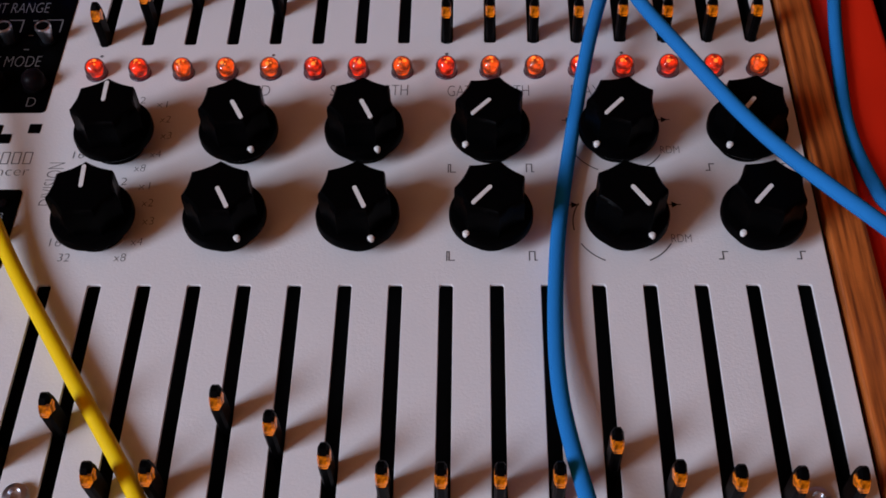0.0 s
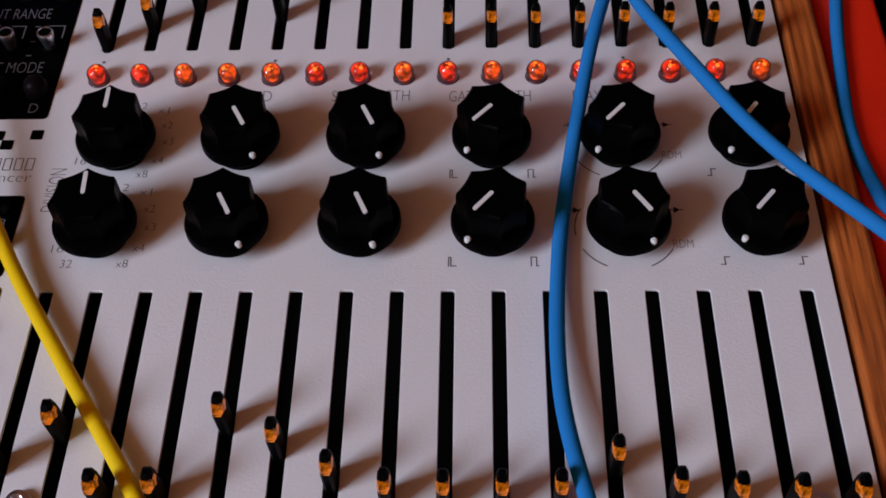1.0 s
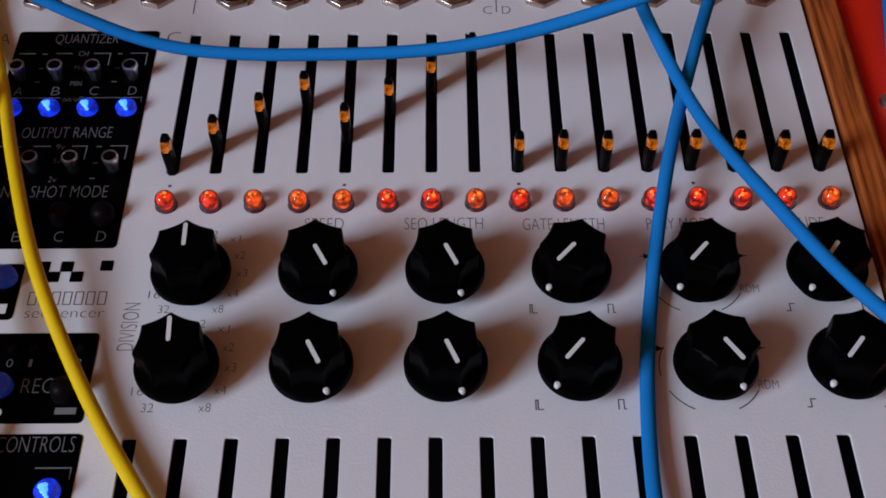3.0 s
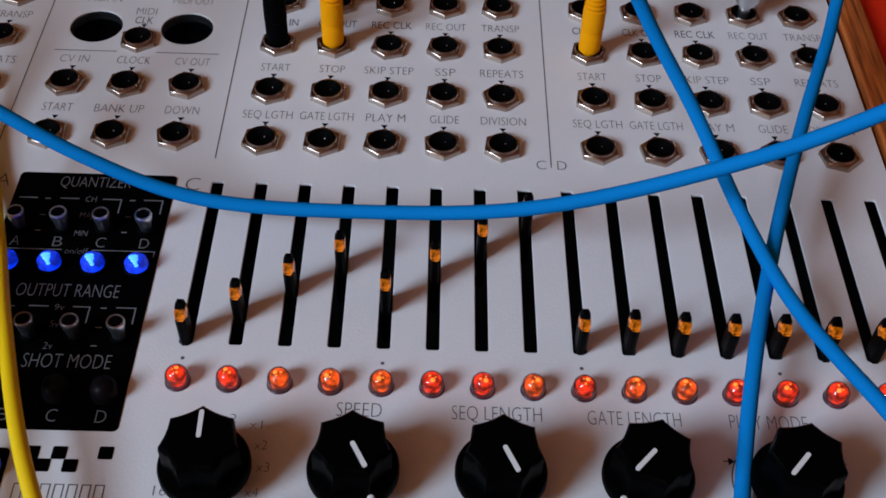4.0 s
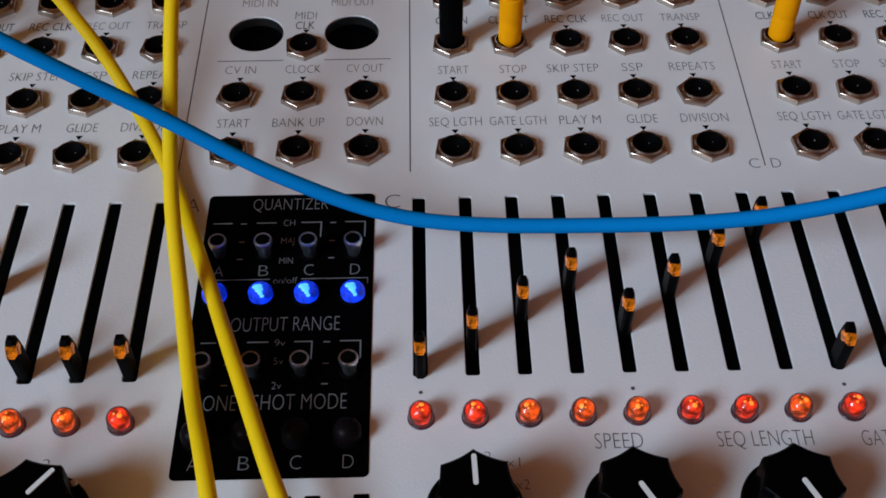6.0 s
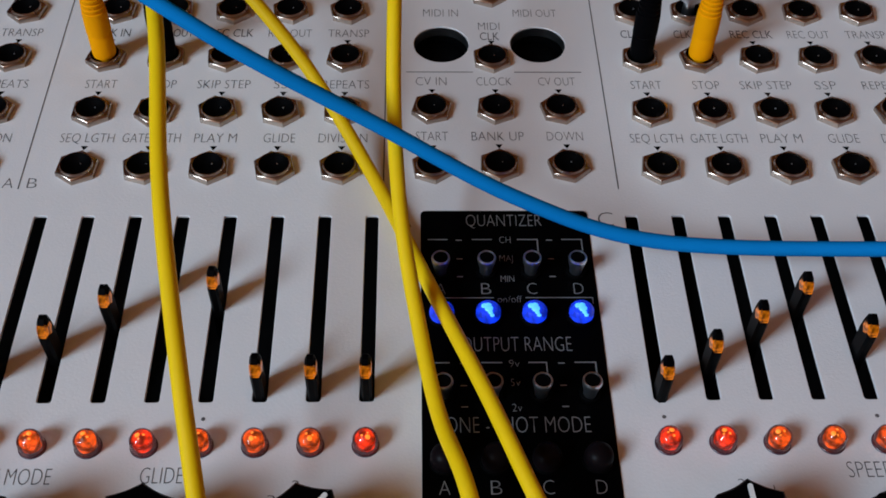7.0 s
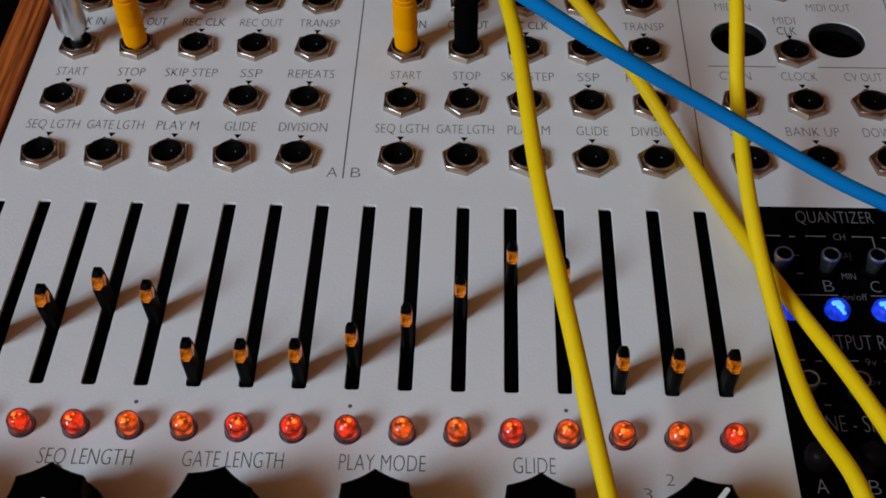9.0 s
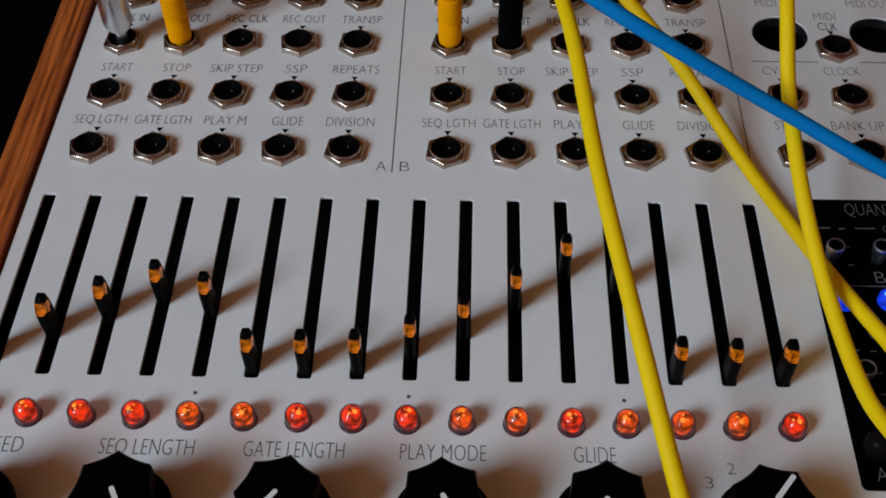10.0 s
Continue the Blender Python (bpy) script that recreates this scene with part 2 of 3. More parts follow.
def text_mesh(body, height, width, mat, thin=-0.020, slant=0.0):
    key = (body, height, width, mat.name)
    if key in TEXTS:
        return TEXTS[key]
    cu = bpy.data.curves.new("lettering", "FONT")
    thin = -0.004 if "LK" in body else thin
    cu.body, cu.size, cu.align_x, cu.offset, cu.extrude, cu.resolution_u, cu.shear = body, 1.0, "CENTER", thin, 0.0, 3, slant
    ob = bpy.data.objects.new("lettering", cu)
    scene.collection.objects.link(ob)
    dg = bpy.context.evaluated_depsgraph_get()
    me = bpy.data.meshes.new_from_object(ob.evaluated_get(dg))
    bpy.data.objects.remove(ob)
    bpy.data.curves.remove(cu)
    xs = [v.co.x for v in me.vertices]
    ys = [v.co.y for v in me.vertices]
    cap = 0.70
    sx = width / (max(xs) - min(xs)) if width else height / cap
    mid = (max(xs) + min(xs)) / 2
    for v in me.vertices:
        v.co = Vector(((v.co.x - mid) * sx, v.co.y * height / cap, 0))
    me.materials.clear()
    me.materials.append(mat)
    TEXTS[key] = me
    return me


# ---- the unseen room that closes the place and bounces warm fill ----
def room():
    r, t = ROOM, 0.12
    kinds = dict(kind="structure")
    b = box(bmesh.new(), r["x0"] - t, r["x1"] + t, r["y0"] - t, r["y1"] + t, r["z0"] - t, r["z0"])
    tagged(part("floor", b, M_FLOOR, None), "brown wooden floor under the table", "floor", **kinds)
    b = box(bmesh.new(), r["x0"] - t, r["x1"] + t, r["y0"] - t, r["y1"] + t, r["z1"], r["z1"] + t)
    tagged(part("ceiling", b, M_CEIL, None), "unseen ceiling added to bounce warm fill light", "ceiling", **kinds)
    for name, args in (("wall_north", (r["x0"] - t, r["x1"] + t, r["y1"], r["y1"] + t)), ("wall_south", (r["x0"] - t, r["x1"] + t, r["y0"] - t, r["y0"])),
                       ("wall_east", (r["x1"], r["x1"] + t, r["y0"], r["y1"]))):
        b = box(bmesh.new(), *args, r["z0"], r["z1"])
        tagged(part(name, b, M_WALL, None), "unseen wall added to bounce warm fill light", "wall", **kinds)
    b = bmesh.new()
    w = WIN
    box(b, r["x0"] - t, r["x0"], r["y0"], w["y0"], r["z0"], r["z1"])
    box(b, r["x0"] - t, r["x0"], w["y1"], r["y1"], r["z0"], r["z1"])
    box(b, r["x0"] - t, r["x0"], w["y0"], w["y1"], r["z0"], w["z0"])
    box(b, r["x0"] - t, r["x0"], w["y0"], w["y1"], w["z1"], r["z1"])
    tagged(part("wall_west", b, M_WALL, None), "unseen warm-tinted wall added round the window opening", "wall", **kinds)
    e = tagged(new("window_1"), "white framed window that lights the table", "window", **kinds)
    b = bmesh.new()
    for a in ((w["y0"], w["y0"] + 0.04, w["z0"], w["z1"]), (w["y1"] - 0.04, w["y1"], w["z0"], w["z1"]),
              (w["y0"] + 0.04, w["y1"] - 0.04, w["z0"], w["z0"] + 0.04), (w["y0"] + 0.04, w["y1"] - 0.04, w["z1"] - 0.04, w["z1"])):
        box(b, r["x0"] - 0.09, r["x0"] - 0.04, *a)
    part("window_frame", b, M_FRAME, e)
    b = box(bmesh.new(), r["x0"] - 0.068, r["x0"] - 0.062, w["y0"] + 0.04, w["y1"] - 0.04, w["z0"] + 0.04, w["z1"] - 0.04)
    part("pane", b, M_PANE, e).visible_shadow = False


room()
TABLE_Z = -0.068


def table():
    e = tagged(new("table"), "dark black-stained table under the sequencer", "table")
    e.location = (0, 0, ROOM["z0"])
    h = TABLE_Z - ROOM["z0"]
    part("tabletop", box(bmesh.new(), -0.62, 0.72, -0.42, 0.42, h - 0.03, h, 0.004), M_TABLE, e)
    for x in (-0.57, 0.67):
        for y in (-0.37, 0.37):
            part("leg", box(bmesh.new(), x - 0.03, x + 0.03, y - 0.03, y + 0.03, 0, h - 0.03, 0.003), M_TABLE, e)


table()

# ---- the step sequencer ----
P = 0.011
XA, XC, XD = -0.22586, 0.0, 0.0009
SLOT, SLOT_W = 0.05155, 0.0030
Y_D = -0.12660
Y_LED = -0.0104
PLATE = (-0.2308, 0.1720, -0.150, 0.158)
seq = tagged(new("step_sequencer"), "white-panelled analogue step sequencer with wooden sides and black knobs", "synthesizer")
seq.location = (0, 0, TABLE_Z)
UP = -TABLE_Z                      # the faceplate's top inside the sequencer


def on(x, y, z=0.0):
    return (x, y, z + UP)


JACK_DX = 0.01575
JACK_X = {"A": -0.2198, "B": -0.1321, "C": 0.0091, "D": 0.0974}
JACK_Y = (0.1268, 0.1071, 0.0864, 0.0665)
MID_JACKS = [(-0.0466, 0.0875), (-0.0302, 0.0875), (-0.0138, 0.0875), (-0.0466, 0.0668), (-0.0302, 0.0672), (-0.0134, 0.0672), (-0.0304, 0.1070), (-0.0302, 0.1345)]
MIDI = [(-0.0437, 0.1137), (-0.0177, 0.1137)]
slots = [(XA + k * P, 0.0) for k in range(16)] + [(k * P, 0.0) for k in range(16)] + [(XD + k * P, Y_D) for k in range(16)]


def faceplate():
    x0, x1, y0, y1 = PLATE
    lines = [rounded_rect(x0, x1, y0, y1, 0.0006)]
    lines += [rounded_rect(x - SLOT_W / 2, x + SLOT_W / 2, y, y + SLOT, 0.0006, 3)[::-1] for x, y in slots]
    for cx, cy in MIDI:
        lines.append([(cx + 0.0074 * math.cos(-2 * math.pi * k / 40), cy + 0.0074 * math.sin(-2 * math.pi * k / 40)) for k in range(40)])
    me = outline_mesh("faceplate", lines, 0.0008, 0.00016, [M_PLATE])
    place("faceplate", me, seq, on(0, 0), label="white lacquered metal faceplate with slider slots")
    b = bmesh.new()
    box(b, x0 - 0.0005, x1 + 0.0005, y0, y1, -0.060, -0.022)
    part("case_bottom", b, M_INSIDE, seq, "case floor coloured black as the shade inside the slots", at=on(0, 0))
    for a in ((x0 - 0.0005, x1 + 0.0005, y1 + 0.0002, y1 + 0.004), (x0 - 0.0005, x1 + 0.0005, y0 - 0.004, y0 - 0.0002)):
        part("end_wall", box(bmesh.new(), *a, -0.066, -0.001, 0.0004), M_INSIDE, seq, "black metal end wall", at=on(0, 0))
    # Added liners hide the wood so the slots stay dark.
    for xa in (x0 - 0.0011, x1 + 0.0003):
        part("dark_liner", box(bmesh.new(), xa, xa + 0.0008, y0, y1, -0.060, -0.0022), M_INSIDE, seq, "unseen black wall added to keep the slots dark", at=on(0, 0))
    for xa, xb in ((x0 - 0.0096, x0 - 0.0012), (x1 + 0.0012, x1 + 0.0098)):
        part("side_panel", box(bmesh.new(), xa, xb, y0 - 0.004, y1 + 0.004, -0.068, 0.0015, 0.0007), M_WOOD, seq, "reddish laminated wooden side cheek", at=on(0, 0))


faceplate()


# sliders
def blade(b, outline, edge, half, inset, centre):
    """A closed side outline (y, z), thick in the middle and chamfered to a narrow rim."""
    cy, cz = centre
    inner = []
    for y, z in outline:
        d = math.hypot(y - cy, z - cz)
        k = max(0.25, 1 - inset / d)
        inner.append((cy + (y - cy) * k, z + (cz - z) * min(0.5, inset / d)))
    loops = [[b.verts.new((x, y, z)) for y, z in pts] for x, pts in ((-half, inner), (-edge, outline), (edge, outline), (half, inner))]
    n = len(outline)
    for p, q in zip(loops, loops[1:]):
        for k in range(n):
            b.faces.new((p[k], p[(k + 1) % n], q[(k + 1) % n], q[k]))
    b.faces.new(loops[0][::-1])
    b.faces.new(loops[-1])
    bmesh.ops.recalc_face_normals(b, faces=b.faces)


def slider_meshes():
    b = bmesh.new()
    side = [(-0.0020, -0.010), (0.0024, -0.010), (0.0026, 0.0085), (0.0019, 0.0114), (0.0011, 0.0124), (-0.0001, 0.0124), (-0.0012, 0.0114), (-0.0024, 0.0095), (-0.0025, 0.0084), (-0.0021, 0.0004)]
    blade(b, side, 0.0006, 0.00112, 0.0012, (0.0002, 0.0040))
    body = mesh_from(b, "slider", M_LEVER)
    b = bmesh.new()
    win = [(-0.0025, 0.0090), (0.0002, 0.0066), (0.0021, 0.0086), (0.0016, 0.0110), (-0.0013, 0.0115), (-0.0022, 0.0103)]
    blade(b, win, 0.00074, 0.00118, 0.0010, (0.0, 0.0094))
    return body, mesh_from(b, "amber_window", M_AMBER)


SLIDER, AMBER = slider_meshes()
SLIDE_A = (4.5, 10.6, 15.5, 20.2, 17.1, 2.4, 2.4, 2.7, 6.9, 12.1, 20.0, 29.3, 24.9, 2.3, 2.0, 2.0)
SLIDE_C = (1.4, 7.9, 15.5, 23.1, 11.7, 20.9, 29.1, 37.2, 1.7, 2.0, 1.7, 1.6, 1.9, 1.5, 1.5, 1.5)
SLIDE_D = (8.9, 16.4, 1.8, 2.1, 18.1, 12.7, 5.8, 2.1, 1.9, 1.9, 2.1, 9.1, 2.5, 1.6, 1.3, 1.3)
for x0, y0, ys in ((XA, 0.0, SLIDE_A), (XC, 0.0, SLIDE_C), (XD, Y_D, SLIDE_D)):
    for k, y in enumerate(ys):
        e = place("slider", SLIDER, seq, on(x0 + k * P, y0 + y * 0.001))
        place("amber_window", AMBER, e, label="unlit amber window with mottled glow added")


# lamps under the sliders
def led_meshes():
    b = lathe(bmesh.new(), [(0.0026, 0.0002), (0.0026, 0.0020), (0.00245, 0.0030), (0.0020, 0.0038), (0.0012, 0.0044), (0.0, 0.0047)], 24)
    lens = mesh_from(b, "lens", M_LENS, True)
    out = []
    for m in (M_CORE_R, M_CORE_O):
        b = lathe(bmesh.new(), [(0.0, 0.0003), (0.0009, 0.0004), (0.0012, 0.0014), (0.0016, 0.0024), (0.0014, 0.0032), (0.0007, 0.0038), (0.0, 0.0040)], 16)
        out.append(mesh_from(b, "core", m, True))
    b = lathe(bmesh.new(), [(0.00280, 0.0), (0.00280, 0.0003), (0.00270, 0.0004), (0.00262, 0.0003), (0.0026, 0.0001), (0.0, 0.0001)], 24)
    ring = mesh_from(b, "rim", M_LEDBASE, True)
    # Glowing blobs put in for the bright highlights inside the lens.
    b = bmesh.new()
    for x, y, z, r in ((0.0001, 0.0006, 0.0037, 0.00048), (-0.0005, 0.0002, 0.0036, 0.0003), (0.0003, -0.0004, 0.0036, 0.00034), (0.0002, -0.0011, 0.0029, 0.0003)):
        bmesh.ops.create_uvsphere(b, u_segments=10, v_segments=6, radius=r, matrix=Matrix.Translation((x, y, z)))
    hot_spots = mesh_from(b, "hot_spots", M_CORE_HOT, True)
    return lens, out, ring, hot_spots


LENS, CORES, RIM, HOT_SPOTS = led_meshes()
for x0, hues in ((XA, "0000110001101110"), (XC, "0011100101100001")):
    for k in range(16):
        e = place("step_light", RIM, seq, on(x0 + k * P, Y_LED), label="clear domed indicator glowing orange red")
        place("lens", LENS, e)
        place("core", CORES[int(hues[k])], e, rz=0.9 * k)
        place("hot_spots", HOT_SPOTS, e, rz=0.7 * k)


# knobs
def knob_mesh():
    b = lathe(bmesh.new(), [(0.0064, 0.0003), (0.0066, 0.0034), (0.0089, 0.0041), (0.0093, 0.0046), (0.0093, 0.0061), (0.0090, 0.0068), (0.0078, 0.0072), (0.0, 0.0073)], 48)

    def flute(a, i):
        u = (a / (2 * math.pi) * 7) % 1.0
        d = min(u, 1 - u) * 2
        return 1.03 - 0.15 * math.sin(math.pi / 2 * d) ** 0.8
    lathe(b, [(0.0078, 0.0064), (0.0078, 0.0080), (0.0078, 0.0134), (0.0076, 0.0146), (0.0070, 0.0151), (0.0, 0.0152)], 70, rad=flute)
    return mesh_from(b, "knob", M_KNOB, True)


KNOB = knob_mesh()
b = bmesh.new()
prism(b, rounded_rect(0.0000, 0.0064, -0.00048, 0.00048, 0.00045, 4), 0.0148, 0.01540)
KNOB_LINE = mesh_from(b, "pointer_line", M_WHITE)
b = lathe(bmesh.new(), [(0.00076, 0.0064), (0.00076, 0.0072), (0.0005, 0.0075), (0.0, 0.0076)], 14, cx=0.0085)
KNOB_DOT = mesh_from(b, "pointer_dot", M_WHITE, True)
KNOB_X = (0.0100, 0.0396, 0.0692, 0.0987, 0.1286, 0.1583)
for y, turns in ((-0.0344, (92, -62, -65, -132, -131, -127)), (-0.0600, (94, -63, -66, -130, -57, -130))):
    for x, a in zip(KNOB_X, turns):
        e = place("knob", KNOB, seq, on(x, y), radians(a))
        place("pointer_line", KNOB_LINE, e, label="white pointer line")
        place("pointer_dot", KNOB_DOT, e, label="white pointer dot")
for x, a in zip(KNOB_X, (52, -118, -62, -128, -62, -70)):
    e = place("knob", KNOB, seq, on(-0.0608 - x, -0.0344), radians(a))
    place("pointer_line", KNOB_LINE, e, label="white pointer line")
    place("pointer_dot", KNOB_DOT, e, label="white pointer dot")


# jacks
def jack_meshes():
    b = bmesh.new()
    hexa = [(0.00535 * math.cos(radians(60 * k + 30)), 0.00535 * math.sin(radians(60 * k + 30))) for k in range(6)]
    zs = [(1.0, 0.0), (1.0, 0.0012), (0.94, 0.0016)]
    rings = [[b.verts.new((x * s, y * s, z)) for x, y in hexa] for s, z in zs]
    n = 24
    inner = [(0.0041, 0.0017), (0.0039, 0.0022), (0.0037, 0.0022), (0.0036, 0.0016), (0.0035, 0.0003)]
    rr = [[b.verts.new((r * math.cos(2 * math.pi * k / n + radians(30)), r * math.sin(2 * math.pi * k / n + radians(30)), z)) for k in range(n)] for r, z in inner]
    for a, c in zip(rings, rings[1:]):
        for k in range(6):
            b.faces.new((a[k], a[(k + 1) % 6], c[(k + 1) % 6], c[k]))
    top, first = rings[-1], rr[0]
    for k in range(6):
        for j in range(4):
            i0, i1 = k * 4 + j, (k * 4 + j + 1) % n
            if j < 2:
                b.faces.new((top[k], first[i1], first[i0]))
            else:
                b.faces.new((top[(k + 1) % 6], first[i1], first[i0]))
        b.faces.new((top[k], top[(k + 1) % 6], first[k * 4 + 2]))
    for a, c in zip(rr, rr[1:]):
        for k in range(n):
            b.faces.new((a[k], a[(k + 1) % n], c[(k + 1) % n], c[k]))
    bmesh.ops.recalc_face_normals(b, faces=b.faces)
    nut = mesh_from(b, "jack", M_NUT, True)
    b = lathe(bmesh.new(), [(0.00365, 0.0018), (0.0035, 0.0019), (0.0029, 0.0015), (0.0019, 0.0006), (0.0, 0.0004)], 20)
    core = mesh_from(b, "socket", M_JACK, True)
    # Tiny chrome bead put in as the glint inside each jack.
    b = bmesh.new()
    bmesh.ops.create_uvsphere(b, u_segments=8, v_segments=6, radius=0.00015, matrix=Matrix.Translation((0.0007, 0.0010, 0.0010)))
    return nut, core, mesh_from(b, "glint_bead", M_CHROME, True)


NUT, SOCKET, GLINT = jack_meshes()
random.seed(4)


def jack(x, y):
    e = place("jack", NUT, seq, on(x, y), radians(random.uniform(-14, 14)))
    place("socket", SOCKET, e, label="black socket insert")
    place("glint_bead", GLINT, e, rz=-e.rotation_euler[2])


for g in "ABCD":
    for y in JACK_Y:
        for k in range(5):
            jack(JACK_X[g] + k * JACK_DX, y)
for x, y in MID_JACKS:
    jack(x, y)
for cx, cy in MIDI:
    b = lathe(bmesh.new(), [(0.0076, -0.0021), (0.0076, -0.006), (0.0, -0.006)], 32)
    e = part("midi_socket", b, M_JACK, seq, "black round five-pin socket well", at=on(cx, cy))
    # Bright sleeve added in place of the plate hole's lit edge.
    b = lathe(bmesh.new(), [(0.00742, -0.0008), (0.00728, -0.0004), (0.00722, -0.0030), (0.00745, -0.0032)], 40)
    part("lit_edge_ring", b, M_SILVER, e, "bright ring added as the lit edge of the hole", True)


# printing on the plate
def ink(me, x, y, z=0.00006, rz=0.0, name="lettering"):
    return place(name, me, seq, on(x, y, z), rz)


def bar(x0, x1, y0, y1, mat=None, z=0.00006):
    b = bmesh.new()
    b.faces.new([b.verts.new(v) for v in ((x0, y0, 0), (x1, y0, 0), (x1, y1, 0), (x0, y1, 0))])
    part("printed_line", b, mat or M_INK, seq, at=on(0, 0, z))


WORDS = {1: (("CLK IN", 8.6), ("CLK OUT", 11.0), ("REC CLK", 11.6), ("REC OUT", 11.6), ("TRANSP", 11.0)),
         2: (("START", 8.0), ("STOP", 7.0), ("SKIP STEP", 13.6), ("SSP", 5.6), ("REPEATS", 12.0)),
         3: (("SEQ LGTH", 13.2), ("GATE LGTH", 14.2), ("PLAY M", 10.4), ("GLIDE", 7.8), ("DIVISION", 12.0))}
TRI = bmesh.new()
TRI.faces.new([TRI.verts.new(v) for v in ((0, -0.0011, 0), (0.0009, 0.0004, 0), (-0.0009, 0.0004, 0))])
TRI_ME = mesh_from(TRI, "printed_arrow", M_BLACKPRINT)
for row, words in WORDS.items():
    for g in "ABCD":
        for k, (w, width) in enumerate(words):
            x, y = JACK_X[g] + k * JACK_DX, JACK_Y[row]
            ink(text_mesh(w, 0.0033, width * 0.001, M_INK), x + 0.0004, y + 0.0093)
            ink(TRI_ME, x + 0.0002, y + 0.0076, name="printed_arrow")
for w, width, x, y in (("CV IN", 8.0, -0.0466, 0.0970), ("CLOCK", 9.2, -0.0302, 0.0970), ("CV OUT", 9.6, -0.0138, 0.0970), ("START", 8.0, -0.0466, 0.0765), ("BANK UP", 13.0, -0.0302, 0.0765),
                       ("DOWN", 9.0, -0.0134, 0.0765), ("MIDI IN", 9.6, -0.0437, 0.1253), ("MIDI OUT", 12.0, -0.0177, 0.1253), ("MIDI", 5.8, -0.0306, 0.1196), ("CLK", 5.2, -0.0306, 0.1153)):
    ink(text_mesh(w, 0.0033, width * 0.001, M_INK), x, y)
for x, y in MID_JACKS[:7]:
    ink(TRI_ME, x + 0.0002, y + 0.0076, name="printed_arrow")
for x in (-0.0020, -0.1450, -0.0584, 0.0845):
    bar(x - 0.00014, x + 0.00014, 0.0600, 0.150)
bar(-0.0531, -0.0356, 0.1021, 0.1024)
bar(-0.0247, -0.0070, 0.1021, 0.1024)
for w, width, x, y, h in (("A", 2.5, -0.1477, 0.0603, 3.4), ("B", 2.3, -0.1420, 0.0603, 3.4), ("C", 2.6, 0.0820, 0.0592, 3.4), ("D", 2.4, 0.0873, 0.0592, 3.4),
                          ("A", 3.6, -0.0535, 0.0478, 4.6), ("C", 3.6, -0.0062, 0.0480, 4.6),
                          ("SPEED", 9.6, 0.0396, -0.0184, 3.8), ("SEQ LENGTH", 19.2, 0.0690, -0.0185, 3.8), ("GATE LENGTH", 20.0, 0.0984, -0.0189, 3.8),
                          ("PLAY MODE", 16.8, 0.1272, -0.0190, 3.8), ("GLIDE", 8.4, 0.1583, -0.0190, 3.8),
                          ("SPEED", 9.6, -0.2190, -0.0189, 3.8), ("SEQ LENGTH", 18.9, -0.1894, -0.0189, 3.8), ("GATE LENGTH", 20.0, -0.1600, -0.0189, 3.8),
                          ("PLAY MODE", 17.0, -0.1304, -0.0189, 3.8), ("GLIDE", 8.3, -0.1005, -0.0188, 3.8)):
    ink(text_mesh(w, h * 0.001, width * 0.001, M_INK), x, y)
ink(text_mesh("DIVISION", 0.0040, 0.0130, M_INK), -0.0018, -0.0463, rz=radians(90))
for ry in (-0.0323, -0.0584):
    for w, dx, dy in (("x1", 8.2, 11.2), ("x2", 9.8, 6.2), ("x3", 10.8, 0.9), ("x4", 9.2, -5.0), ("x8", 6.2, -9.4), ("16", -9.2, -5.2), ("32", -6.4, -9.4), ("2", 3.2, 12.6)):
        ink(text_mesh(w, 0.0023, 0.0026 if len(w) > 1 else 0.0014, M_INK), 0.0100 + dx * 0.001, ry + (dy - 1.0) * 0.001)
for w, dx, dy in (("2", -3.4, 12.6), ("3", -8.0, 9.4)):
    ink(text_mesh(w, 0.0026, 0.0016, M_INK), -0.0708 + dx * 0.001, -0.0323 + (dy - 1.0) * 0.001)
# pulse, slope and arrow marks round the lower knobs
for ry in (-0.0421, -0.0675):
    for x, wdt in ((0.0888, 0.0005), (0.1070, 0.0012)):
        bar(x, x + 0.00026, ry - 0.0013, ry + 0.0013)
        bar(x + 0.00026, x + wdt, ry + 0.00104, ry + 0.0013)
        bar(x + wdt, x + wdt + 0.00026, ry - 0.0013, ry + 0.0013)
        bar(x + wdt + 0.00026, x + 0.0019, ry - 0.0013, ry - 0.00104)
    for x in (0.1495, 0.1664):
        bar(x - 0.0010, x + 0.0001, ry - 0.0011, ry - 0.0008)
        bar(x - 0.00015, x + 0.00015, ry - 0.0011, ry + 0.0012)
        bar(x - 0.0001, x + 0.0012, ry + 0.0009, ry + 0.0012)
for ry in (-0.0323, -0.0584):
    ink(text_mesh("RDM", 0.0024, 0.0044, M_INK), 0.1409, ry - 0.0055)
    for x0, x1 in ((0.1160, 0.1188), (0.1384, 0.1418)):
        bar(x0, x1, ry + 0.0051, ry + 0.0054)
        ink(TRI_ME, (x0 + x1) / 2, ry + 0.00525, rz=radians(90), name="printed_arrow")
    for a0, a1 in ((-150, -115), (-65, -30), (150, 190)):
        b = bmesh.new()
        ring = []
        for i in range(11):
            a = radians(a0 + (a1 - a0) * i / 10)
            ring.append([b.verts.new((r * math.cos(a), r * math.sin(a), 0)) for r in (0.0113, 0.0116)])
        for u, v in zip(ring, ring[1:]):
            b.faces.new((u[0], u[1], v[1], v[0]))
        bmesh.ops.recalc_face_normals(b, faces=b.faces)
        part("printed_arc", b, M_INK, seq, at=on(0.1286, ry, 0.00006))
b = lathe(bmesh.new(), [(0.0, 0.00006), (0.00045, 0.00005)], 12)
DOTM = mesh_from(b, "printed_dot", M_INK)
